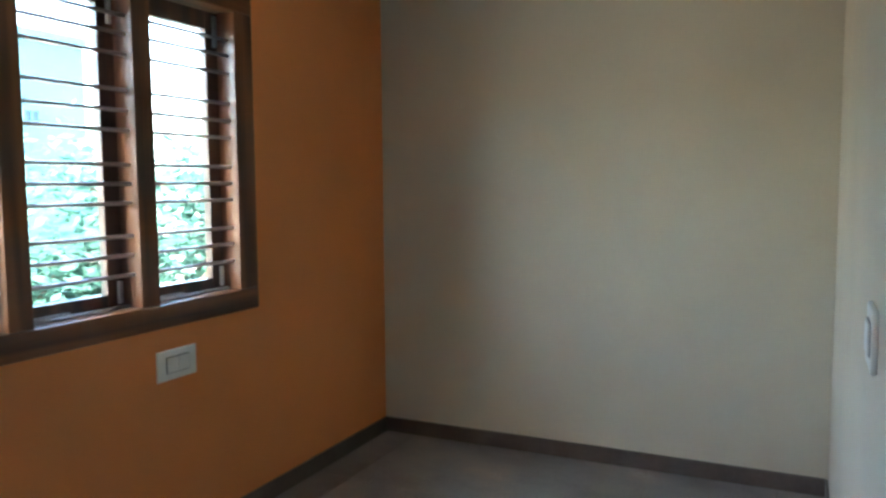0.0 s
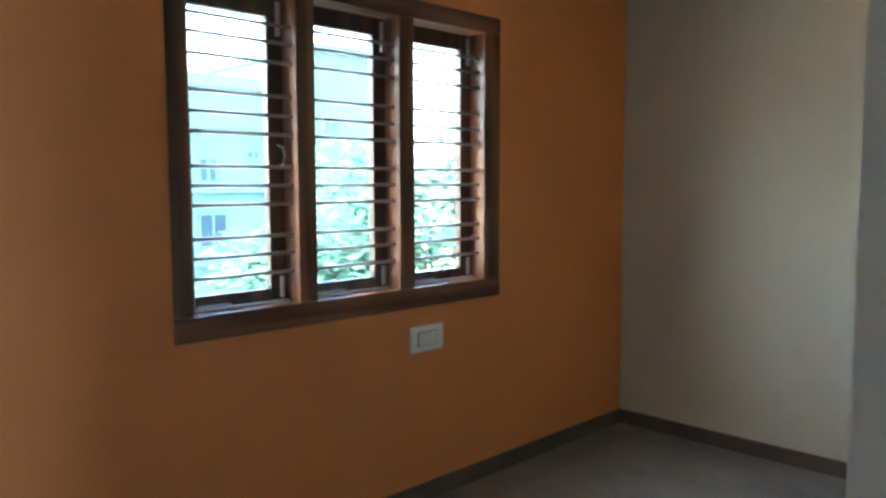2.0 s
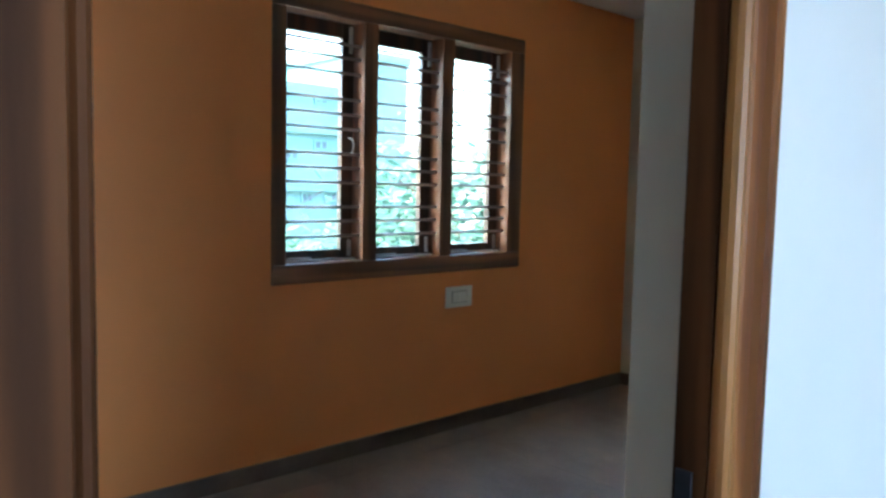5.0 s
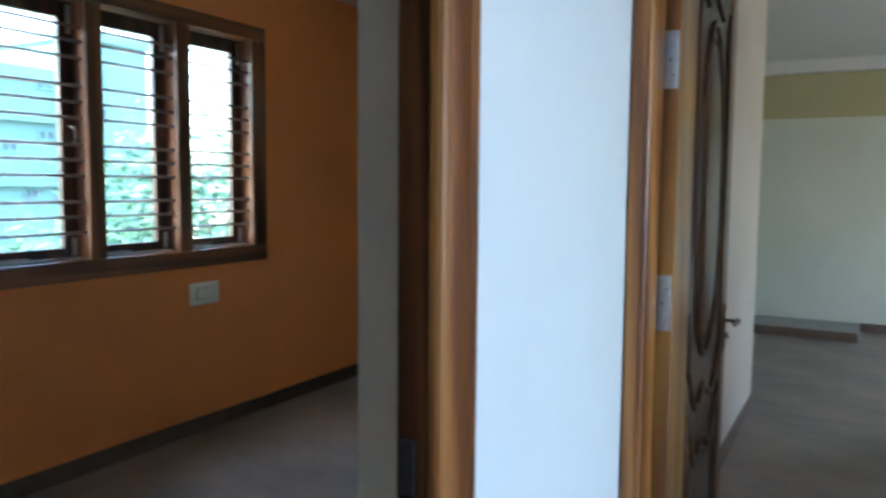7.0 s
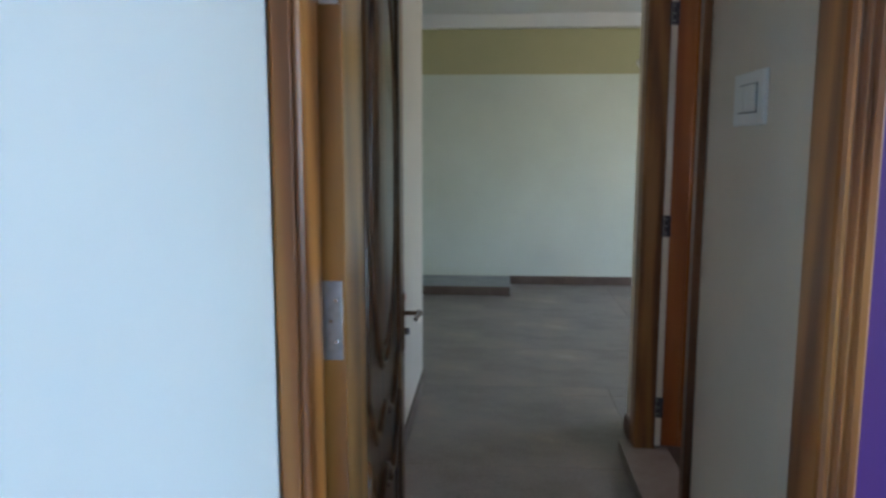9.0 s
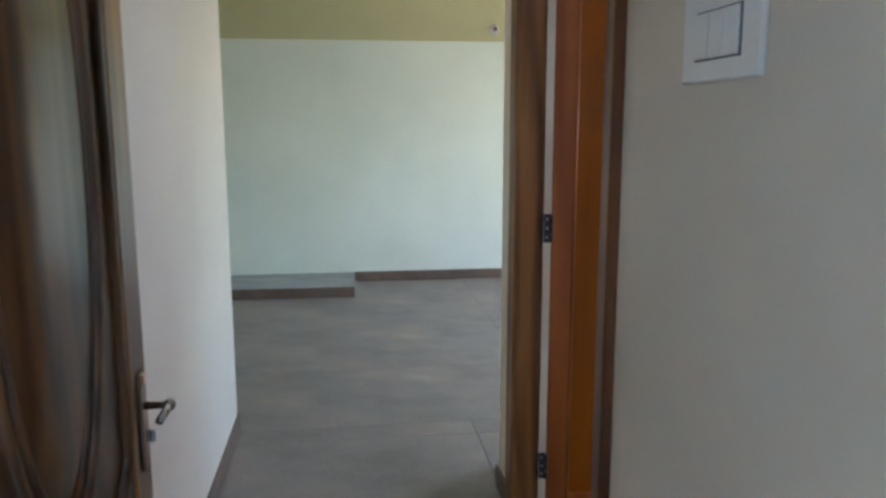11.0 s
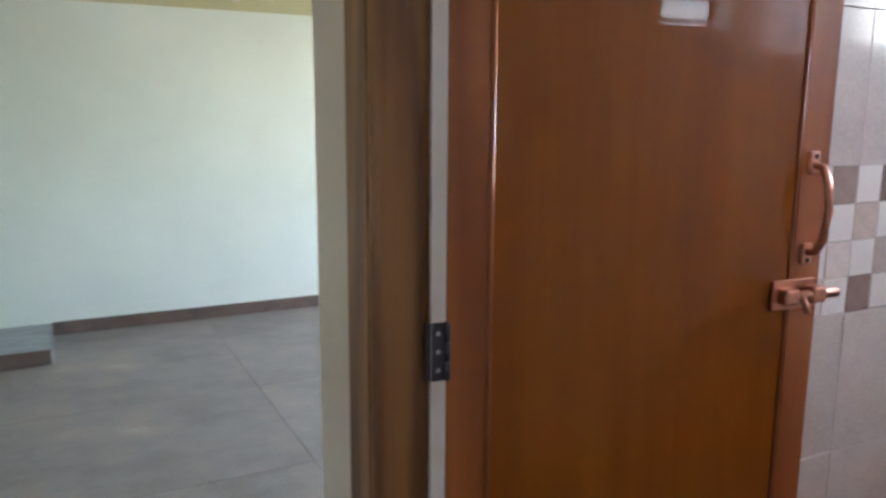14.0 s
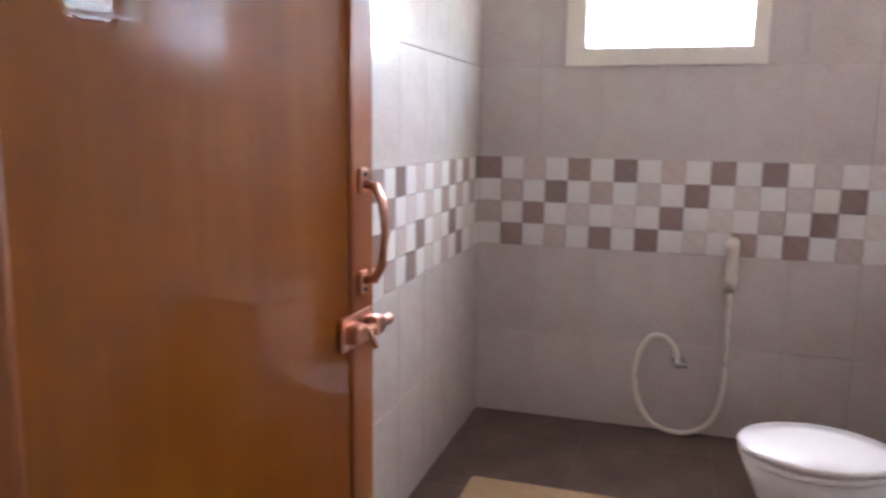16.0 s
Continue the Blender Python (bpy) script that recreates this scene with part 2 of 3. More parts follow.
def tube(bm, pts, r, n=8, closed=False, flat=1.0, up=(0, 0, 1)):
    """A round or flattened rod along a line of points."""
    pts = [Vector(p) for p in pts]
    rings = []
    k = len(pts)
    for i, p in enumerate(pts):
        a = pts[(i - 1) % k] if closed or i else p
        c = pts[(i + 1) % k] if closed or i < k - 1 else p
        d = (c - a).normalized()
        s = d.cross(Vector(up))
        if s.length < 1e-4:
            s = d.cross(Vector((1, 0, 0)))
        s.normalize()
        u = s.cross(d)
        rings.append([bm.verts.new(p + s * (math.cos(q) * r) + u * (math.sin(q) * r * flat)) for q in (2 * math.pi * j / n for j in range(n))])
    for i in range(k if closed else k - 1):
        a, c = rings[i], rings[(i + 1) % k]
        for j in range(n):
            bm.faces.new((a[j], a[(j + 1) % n], c[(j + 1) % n], c[j]))
    if not closed:
        bm.faces.new(rings[0])
        bm.faces.new(rings[-1])
    return bm


def lathe(bm, profile, centre, n=20, axis="z"):
    rings = []
    for rad, h in profile:
        ring = []
        for j in range(n):
            q = 2 * math.pi * j / n
            a, c = rad * math.cos(q), rad * math.sin(q)
            v = {"z": (a, c, h), "x": (h, a, c), "y": (a, h, c)}[axis]
            ring.append(bm.verts.new(Vector(v) + Vector(centre)))
        rings.append(ring)
    for a, c in zip(rings, rings[1:]):
        for j in range(n):
            bm.faces.new((a[j], a[(j + 1) % n], c[(j + 1) % n], c[j]))
    bm.faces.new(rings[0])
    bm.faces.new(rings[-1])
    return bm


# ---- floors, ceilings ----
H = 2.78
wall("floor", [(-2.7, 5.4, -3.0, 8.4, -0.15, -0.006)], JOINT, "dark grout bed under the slate tiles")
floor_ob = bpy.data.objects["floor"]
wall("ceiling_bedroom", [(-2.6, 0.4, -1.15, 4.6, H, H + 0.12)], CEIL, "white painted ceiling slab")
wall("ceiling_hall", [(0.4, 4.7, -3.0, 1.54, H, H + 0.12)], CEIL, "white painted ceiling slab")
wall("ceiling_corridor", [(0.4, 5.4, 1.54, 4.6, H, H + 0.12)], CEIL, "white painted ceiling slab")
wall("ceiling_living", [(-2.2, 5.4, 4.6, 8.4, H, H + 0.12)], CEIL, "white painted ceiling slab")

# ---- walls ----
XW, YN, XE = -2.373, 4.16, 0.15
wall("wall_west", [(XW - 0.2, XW, -1.15, 1.10, 0, H), (XW - 0.2, XW, 2.92, YN + 0.2, 0, H),
                   (XW - 0.2, XW, 1.10, 2.92, 0, 0.99), (XW - 0.2, XW, 1.10, 2.92, 2.435, H)], ORANGE, "orange painted bedroom wall")
wall("wall_north", [(XW, 0.325, YN, YN + 0.2, 0, H)], CREAM, "cream painted bedroom wall")
wall("wall_south", [(XW, XE, -1.15, -0.98, 0, H)], CREAM, "cream painted bedroom wall")
wall("wall_bedroom_east", [(XE, 0.325, 0.415, YN, 0, H), (XE, 0.325, -1.15, -0.70, 0, H), (XE, 0.325, -0.70, 0.415, 2.46, H)], CREAM, "cream painted bedroom wall")
wall("wall_partition", [(0.325, 0.405, 0.415, 1.40, 0, H), (0.325, 0.405, -3.0, -0.70, 0, H), (0.325, 0.405, -0.70, 0.415, 2.46, H)],
     WHITE, "white painted partition wall")
wall("wall_corridor_west", [(0.325, 0.392, 1.40, 4.57, 0, H)], OFFWHITE, "off-white painted corridor wall")
wall("wall_purple", [(1.50, 4.7, 1.405, 1.54, 0, H), (0.405, 1.50, 1.405, 1.54, 2.46, H)], PURPLE, "purple painted hall wall")
wall("wall_corridor_east", [(1.53, 1.64, 1.54, 2.60, 0, H), (1.53, 1.64, 3.60, 3.87, 0, H), (1.53, 1.64, 2.60, 3.60, 2.46, H)],
     HALLCREAM, "cream painted corridor wall")
wall("wall_hall_south", [(0.405, 4.7, -3.15, -3.0, 0, H)], WHITE, "white painted hall wall")
wall("wall_hall_east", [(4.5, 4.7, -3.0, -0.65, 0, H), (4.5, 4.7, 1.15, 1.405, 0, H), (4.5, 4.7, -0.65, 1.15, 0, 0.9), (4.5, 4.7, -0.65, 1.15, 2.3, H)],
     WHITE, "white painted hall wall with window opening")
wall("wall_living_north", [(-2.2, 5.4, 8.05, 8.25, 0, 2.193)], GREEN, "pale green painted wall")
wall("wall_living_north_band", [(-2.2, 5.4, 8.05, 8.25, 2.193, H)], OLIVE, "olive yellow painted band of wall")
wall("trim_cornice", [(-2.0, 5.2, 7.93, 8.05, 2.65, H)], CEIL, "white plaster cornice")
wall("wall_living_west", [(-2.2, -2.0, 4.37, 8.05, 0, H)], GREEN, "pale green painted wall")
wall("wall_living_south", [(-2.0, 0.325, 4.37, 4.57, 0, H)], GREEN, "pale green painted wall")
wall("wall_living_east", [(5.2, 5.4, 4.05, 4.4, 0, H), (5.2, 5.4, 6.3, 8.05, 0, H), (5.2, 5.4, 4.4, 6.3, 0, 0.9), (5.2, 5.4, 4.4, 6.3, 2.3, H)],
     GREEN, "pale green painted wall with window opening")

# bathroom shell
BX, BY0, BY1 = 5.0, 1.72, 3.886
wall("wall_bath_north", [(1.64, 5.4, BY1 + 0.008, 4.05, 0, H)], GROUT, "grouted bathroom wall behind tiles")
wall("wall_bath_east", [(BX + 0.008, 5.2, BY0, 2.55, 0, H), (BX + 0.008, 5.2, 3.468, BY1 + 0.008, 0, H),
                        (BX + 0.008, 5.2, 2.55, 3.468, 0, 1.80), (BX + 0.008, 5.2, 2.55, 3.468, 2.45, H)], GROUT, "grouted bathroom wall behind tiles")
wall("wall_bath_south", [(1.64, 3.13, 1.55, BY0, 0, H), (3.55, 5.2, 1.55, BY0, 0, H), (3.13, 3.55, 1.55, BY0, 0, 1.82), (3.13, 3.55, 1.55, BY0, 2.36, H)], MARBLE, "beige tiled bathroom wall")
wall("wall_bath_west", [(1.64, 1.652, BY0, 2.56, 0, H), (1.64, 1.652, 3.60, BY1, 0, H)], MARBLE, "beige tiled bathroom wall")

# ---- skirtings ----
S = 0.09
for nm, b6 in (("bedroom_west", (XW, XW + 0.012, -0.98, YN, 0, S)), ("bedroom_north", (XW + 0.012, XE - 0.012, YN - 0.012, YN, 0, S)),
               ("bedroom_east", (XE - 0.012, XE, 0.415, YN - 0.012, 0, S)), ("hall_west", (0.405, 0.416, 0.47, 1.38, 0, S)),
               ("corridor_west", (0.392, 0.404, 1.60, 4.582, 0, S)), ("corridor_end", (XE, 0.392, 4.57, 4.582, 0, S)),
               ("corridor_east", (1.518, 1.53, 1.60, 2.52, 0, S)), ("pier", (1.518, 1.53, 3.64, 3.882, 0, S)),
               ("living_north", (0.997, 5.2, 8.036, 8.05, 0, S))):
    wall("baseboard_" + nm, [b6], SKIRT, "brown tile skirting along the wall")
ledge = holder("plinth_ledge", label="low raw cement ledge with brown tile face", category="ledge", kind="structure")
part("cement_top", boxes((-1.9, 0.985, 7.402, 8.048, 0, S - 0.004), bevel=0.004), CEMENT, ledge)
part("tile_face", boxes((-1.9, 0.985, 7.388, 7.400, 0, S)), SKIRT, ledge)
part("end_face", boxes((0.986, 0.996, 7.388, 8.034, 0, S)), CEMENT, ledge)

# ---- window of the bedroom ----


def window_bedroom():
    w = holder("window_1", label="dark teak three-bay window with steel grille bars", category="window", kind="structure")
    y0, y1, z0, z1 = 1.094, 2.925, 0.982, 2.442
    f = 0.078
    xo, xi = XW - 0.16, XW + 0.014
    part("frame_rail", boxes((xo, xi, y0, y1, z0, z0 + f + 0.022), bevel=0.006), TEAK_DARK_Y, w)
    part("frame_rail", boxes((xo, xi, y0, y1, z1 - f - 0.01, z1), bevel=0.006), TEAK_DARK_Y, w)
    part("frame_stile", boxes((xo, xi - 0.001, y0, y0 + f, z0 + f + 0.022, z1 - f - 0.01), bevel=0.006), TEAK_DARK, w)
    part("frame_stile", boxes((xo, xi - 0.001, y1 - f - 0.045, y1, z0 + f + 0.022, z1 - f - 0.01), bevel=0.006), TEAK_DARK, w)
    bays = [(1.172, 1.649), (1.742, 2.215), (2.310, 2.802)]
    for a, c in ((1.649, 1.742), (2.215, 2.310)):
        part("mullion", boxes((xo, xi - 0.003, a, c, z0 + f + 0.022, z1 - f - 0.01), bevel=0.005), TEAK_DARK, w)
    za, zb = z0 + f + 0.022, z1 - f - 0.01
    levels = [2.226, 2.156, 2.076, 1.940, 1.861, 1.784, 1.652, 1.577, 1.501, 1.371, 1.296, 1.217]
    for k, (a, c) in enumerate(bays):
        s = part("sash", boxes((XW - 0.125, XW - 0.085, a + 0.004, a + 0.055, za + 0.004, zb - 0.004),
                               (XW - 0.125, XW - 0.085, c - 0.08, c - 0.004, za + 0.004, zb - 0.004),
                               (XW - 0.125, XW - 0.085, a + 0.055, c - 0.08, za + 0.004, za + 0.06),
                               (XW - 0.125, XW - 0.085, a + 0.055, c - 0.08, zb - 0.085, zb - 0.004), bevel=0.003, seg=1), SASH, w, "dark stained sash")
        g = part("pane", boxes((XW - 0.107, XW - 0.103, a + 0.05, c - 0.075, za + 0.055, zb - 0.08)), GLASS, s)
        g.visible_shadow = False
        part("sill_bead", boxes((XW - 0.08, XW - 0.055, a + 0.003, c - 0.003, za + 0.001, za + 0.012), bevel=0.003), ZINC, w, "bare metal stay rail")
        bm = tube(bmesh.new(), [(XW - 0.06, a + 0.05, za + 0.02), (XW - 0.055, a + 0.17, za + 0.022), (XW - 0.05, a + 0.19, za + 0.02)], 0.005, 6)
        part("window_stay", bm, ZINC, s)
        part("tower_bolt", boxes((XW - 0.085, XW - 0.07, c - 0.04, c - 0.02, zb - 0.16, zb - 0.02), bevel=0.003), ZINC, s)
        part("tower_bolt", boxes((XW - 0.085, XW - 0.07, c - 0.04, c - 0.02, za + 0.02, za + 0.11), bevel=0.003), ZINC, s)
        zh = 1.70
        bm = tube(bmesh.new(), [(XW - 0.085, c - 0.036, zh - 0.045), (XW - 0.055, c - 0.03, zh - 0.035), (XW - 0.05, c - 0.025, zh),
                                (XW - 0.055, c - 0.03, zh + 0.035), (XW - 0.085, c - 0.036, zh + 0.045)], 0.005, 6)
        if k == 0:
            part("sash_handle", bm, ZINC, s)
        else:
            bm.free()
        for z in levels:
            part("grille_bar", tube(bmesh.new(), [(XW - 0.03, a - 0.004, z), (XW - 0.03, c + 0.004, z)], 0.0078, 8), STEEL, w, smooth=True)
        part("grille_upright", boxes((XW - 0.034, XW - 0.026, a + 0.004, a + 0.024, za, zb), bevel=0.002), STEEL, w)


window_bedroom()

# ---- door frames ----


def jamb_profile(width, depth):
    """Plan outline, opening side at u = 0, room face at v = 0, with the moulded face."""
    w = width
    return [(0.004, -depth), (0, -depth + 0.004), (0, -0.006), (0.003, 0.004), (0.010, 0.010), (0.017, 0.010), (0.022, 0.002), (0.028, 0.002),
            (0.034, 0.008), (w * 0.45, 0.012), (w - 0.040, 0.012), (w - 0.034, 0.005), (w - 0.028, 0.005), (w - 0.022, 0.013), (w - 0.010, 0.013),
            (w - 0.003, 0.006), (w, -0.002), (w, -0.012), (w - 0.02, -0.014), (w - 0.02, -depth)]


def frame_head(width, depth, span):
    bm = bmesh.new()
    rings = []
    for s in (-span / 2, span / 2):
        rings.append([bm.verts.new((s, v, u)) for u, v in jamb_profile(width, depth)])
    bm.faces.new(rings[0])
    bm.faces.new(rings[1])
    k = len(rings[0])
    for i in range(k):
        j = (i + 1) % k
        bm.faces.new((rings[0][i], rings[0][j], rings[1][j], rings[1][i]))
    return bm


def plain_profile(width, depth):
    """A flat-faced jamb with a rounded arris and one bead at the inner edge."""
    w = width
    return [(0.004, -depth), (0, -depth + 0.004), (0, -0.008), (0.003, 0.0), (0.008, 0.004), (0.014, 0.004), (0.018, 0.0), (0.022, 0.006),
            (w - 0.006, 0.006), (w, 0.0), (w, -depth)]


# bedroom door frame: face towards +x
d1 = holder("door_1", label="varnished teak bedroom door frame with moulded face", category="door frame", kind="structure")
pr = jamb_profile(0.130, 0.022)
part("architrave", prism([(0.405 + v, 0.288 + u) for u, v in pr], 0, 2.38), TEAK, d1, "golden moulded architrave")
# same teak as the architrave, with the shade of the jambs painted in
part("jamb", boxes((0.322, 0.382, 0.289, 0.42, 0, 2.38), bevel=0.003), JAMB_SHADED, d1)
pr2 = plain_profile(0.10, 0.115)
part("jamb", prism([(0.405 + v, -0.648 - u) for u, v in pr2], 0, 2.38), JAMB_SHADED, d1)
hd = part("head", frame_head(0.12, 0.115, 1.15), TEAK, d1)
hd.matrix_world = pose(0.405, -0.18, 2.382, 0, 0, 90)
part("strike_plate", boxes((0.33, 0.36, 0.2845, 0.289, 0.93, 1.03), bevel=0.001), BLACKM, d1, "dark metal strike plate")

# hall door: frame and carved leaf, face towards -y
d2 = holder("door_2", label="carved teak door standing open into the corridor", category="door", kind="structure")
pr = plain_profile(0.062, 0.135)
part("jamb", prism([(0.470 - u, 1.405 - v) for u, v in pr], 0, 2.38), TEAK, d2)
pr = jamb_profile(0.075, 0.135)
part("jamb", prism([(1.442 + u, 1.405 - v) for u, v in pr], 0, 2.38), TEAK, d2)
hd = part("head", frame_head(0.08, 0.135, 1.10), TEAK, d2)
hd.matrix_world = pose(0.955, 1.405, 2.382, 0, 0, 180)


def carved_leaf(parent):
    """Leaf in its own frame: u along the leaf, face towards -y, hinge edge at u = 0."""
    L, T, Z = 0.975, 0.045, 2.36
    m = pose(0.509, 1.560, 0.008, 0, 0, 89.6)
    body = part("leaf", boxes((0, L, 0, T, 0, Z), bevel=0.003), CARVED, parent)
    body.matrix_world = m
    for a, c in ((0.0, 0.235), (L - 0.10, L)):
        part("stile", boxes((a - 0.001, c, -0.006, T + 0.001, 0.001, Z - 0.001), bevel=0.003), STILE, body, "lighter golden teak stile")

    def ring(pts, r, nm):
        part(nm, tube(bmesh.new(), [(u, -0.002, z) for u, z in pts], r, 8, True, 0.9, (0, 1, 0)), CARVED, body, smooth=True)

    uc = 0.54
    oval = lambda a, c, zc: [(uc + a * math.cos(q), zc + c * math.sin(q) * (1 + 0.05 * math.sin(q))) for q in (2 * math.pi * i / 40 for i in range(40))]
    ring(oval(0.21, 0.60, 1.42), 0.013, "oval_moulding")
    ring(oval(0.175, 0.55, 1.42), 0.008, "oval_bead")
    bm = bmesh.new()
    vs = [bm.verts.new((u, -0.004 - 0.010 * k, z)) for k, s in ((0, 1.0), (1, 0.86)) for u, z in oval(0.165 * s, 0.53 * s, 1.42)]
    bm.faces.new(vs[40:])
    for i in range(40):
        bm.faces.new((vs[i], vs[(i + 1) % 40], vs[40 + (i + 1) % 40], vs[40 + i]))
    part("raised_panel", bm, CARVED, body, smooth=True)
    up = [(0.25, 2.14), (0.25, 0.86)]
    for i in range(13):
        q = i / 12
        u = 0.25 + q * 0.58
        up.append((u, 0.80 - 0.11 * math.sin(math.pi * q) + 0.045 * math.cos(4 * math.pi * q)))
    up += [(0.83, 0.86), (0.83, 2.14), (0.68, 2.09), (0.54, 2.17), (0.40, 2.09)]
    ring(up, 0.014, "upper_moulding")
    low = [(0.25, 0.14), (0.83, 0.14), (0.83, 0.60)]
    for i in range(13):
        q = i / 12
        u = 0.83 - q * 0.58
        low.append((u, 0.62 - 0.13 * math.sin(math.pi * q) + 0.05 * math.cos(4 * math.pi * q)))
    low += [(0.25, 0.60)]
    ring(low, 0.016, "lower_moulding")
    ring([(uc + (u - uc) * 0.78, 0.36 + (z - 0.36) * 0.74) for u, z in low], 0.009, "lower_bead")
    for z in (0.30, 1.02, 1.76):
        h = part("hinge", boxes((-0.0038, -0.001, 0.002, T - 0.004, z, z + 0.172), bevel=0.0008, seg=1), ZINC, body, "bright zinc butt hinge")
        bm = bmesh.new()
        for i in range(5):
            lathe(bm, [(0.0065, z + 0.0345 * i + 0.001), (0.0065, z + 0.0345 * i + 0.0335)], (-0.004, T + 0.004, 0), 10)
        part("barrel", bm, ZINC, h, smooth=True)
        for i in range(3):
            part("screw", lathe(bmesh.new(), [(0.004, -0.0056), (0.005, -0.0036)], (0, T * (0.6 if i % 2 else 0.35), z + 0.04 + 0.045 * i), 8, "x"), CHROME, h)
    hz = 0.915
    hp = part("handle_plate", boxes((L - 0.066, L - 0.028, -0.013, -0.006, hz - 0.13, hz + 0.07), bevel=0.004), BRONZE, body, "bronze lever handle plate")
    part("lever", tube(bmesh.new(), [(L - 0.047, -0.010, hz), (L - 0.047, -0.055, hz), (L - 0.055, -0.062, hz), (L - 0.125, -0.060, hz - 0.003)], 0.008, 10), CHROME, hp, "polished lever", True)
    part("lever_knob", lathe(bmesh.new(), [(0.007, -0.05), (0.013, -0.056), (0.013, -0.066), (0.006, -0.072)], (L - 0.047, 0, hz), 12, "y"), CHROME, hp, smooth=True)
    part("key_turn", boxes((L - 0.053, L - 0.041, -0.03, -0.012, hz - 0.075, hz - 0.05), bevel=0.003), CHROME, hp)
    part("top_bolt_plate", boxes((L - 0.058, L - 0.036, -0.017, -0.012, hz + 0.045, hz + 0.065), bevel=0.002), COPPER, hp)


carved_leaf(d2)

# bathroom door: frame in the corridor wall, flush leaf open into the bathroom
d3 = holder("door_3", label="glossy orange-brown flush bathroom door standing open", category="door", kind="structure")
pr = plain_profile(0.115, 0.095)
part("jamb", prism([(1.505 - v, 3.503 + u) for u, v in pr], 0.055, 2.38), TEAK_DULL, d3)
pr = plain_profile(0.068, 0.095)
# near jamb of the same frame, its shade put into a darker teak
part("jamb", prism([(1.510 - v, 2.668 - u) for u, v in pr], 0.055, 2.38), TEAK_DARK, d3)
hd = part("head", frame_head(0.10, 0.095, 1.06), TEAK, d3)
hd.matrix_world = pose(1.505, 3.078, 2.382, 0, 0, -90)
wall("threshold", [(1.445, 1.66, 2.56, 3.60, 0, 0.055)], SILL, "brown stone threshold under the bathroom door")


def flush_leaf(parent):
    L, T, Z = 0.815, 0.034, 2.29
    m = pose(1.622, 3.492, 0.075, 0, 0, -4.5)
    body = part("leaf", boxes((0.0015, L, 0, T, 0, Z), bevel=0.002), FLUSH, parent)
    body.matrix_world = m
    part("edge_strip", boxes((-0.028, -0.002, -0.006, 0.004, 0.001, Z - 0.001)), IVORY, body, "bare cream hinge edge")
    for a, c in ((0.0, 0.072), (L - 0.075, L - 0.001)):
        part("lipping", boxes((a, c, -0.004, 0.002, 0.002, Z - 0.002), bevel=0.0015, seg=1), LIP, body)
    part("bead", tube(bmesh.new(), [(0.076, -0.002, 0.003), (0.076, -0.002, Z - 0.003)], 0.0065, 8), LIP, body, "pale raised bead", True)
    part("bead", tube(bmesh.new(), [(L - 0.079, -0.001, 0.003), (L - 0.079, -0.001, Z - 0.003)], 0.004, 8), LIP, body, smooth=True)
    part("bottom_rail", boxes((0.079, L - 0.079, -0.004, 0.002, 0.002, 0.08), bevel=0.0015, seg=1), LIP, body)
    for z in (0.14, 0.995, 1.93):
        h = part("hinge", boxes((-0.027, 0.001, -0.009, -0.0055, z, z + 0.098), bevel=0.0008, seg=1), BLACKM, body, "dark steel butt hinge")
        part("hinge_flap", boxes((-0.036, -0.027, -0.004, -0.001, z, z + 0.098)), BLACKM, h)
        bm = bmesh.new()
        for i in range(3):
            lathe(bm, [(0.006, z + 0.033 * i + 0.001), (0.006, z + 0.033 * i + 0.031)], (-0.002, -0.010, 0), 10)
        for i in range(3):
            part("screw", lathe(bmesh.new(), [(0.0032, -0.0105), (0.004, -0.009)], (-0.017, 0, z + 0.018 + 0.031 * i), 8, "y"), ZINC, h)
        part("barrel", bm, BLACKM, h, smooth=True)
    # pull handle
    u, z0, z1 = L - 0.045, 1.14, 1.35
    hd_ = part("pull_handle", tube(bmesh.new(), [(u, -0.006, z1 - 0.02), (u, -0.03, z1 - 0.024), (u, -0.045, z1 - 0.05), (u, -0.052, (z0 + z1) / 2),
                                             (u, -0.045, z0 + 0.05), (u, -0.03, z0 + 0.022), (u, -0.006, z0 + 0.018)], 0.0085, 10), COPPER, body, "copper-toned bow pull handle", True)
    for z in (z1 - 0.015, z0 + 0.015):
        part("handle_foot", boxes((u - 0.013, u + 0.013, -0.012, -0.003, z - 0.022, z + 0.022), bevel=0.004), COPPER, hd_)
        part("screw", lathe(bmesh.new(), [(0.004, -0.0145), (0.005, -0.012)], (u, 0, z + (0.012 if z > 1.2 else -0.012)), 8, "y"), BLACKM, hd_)
    # sliding bolt
    zb = 1.075
    bolt = part("slide_bolt", boxes((L - 0.125, L - 0.015, -0.010, -0.003, zb - 0.03, zb + 0.03), bevel=0.002), COPPER, body, "copper-toned sliding bolt")
    part("bolt_rod", tube(bmesh.new(), [(L - 0.115, -0.024, zb), (L + 0.028, -0.024, zb)], 0.010, 12), COPPER, bolt, smooth=True)
    for a in (L - 0.115, L - 0.045):
        part("bolt_keeper", boxes((a, a + 0.036, -0.036, -0.008, zb - 0.017, zb + 0.017), bevel=0.006), COPPER, bolt)
    part("bolt_knob", tube(bmesh.new(), [(L - 0.068, -0.03, zb), (L - 0.066, -0.045, zb - 0.03)], 0.006, 8), COPPER, bolt, smooth=True)


flush_leaf(d3)

# ---- switch plates ----


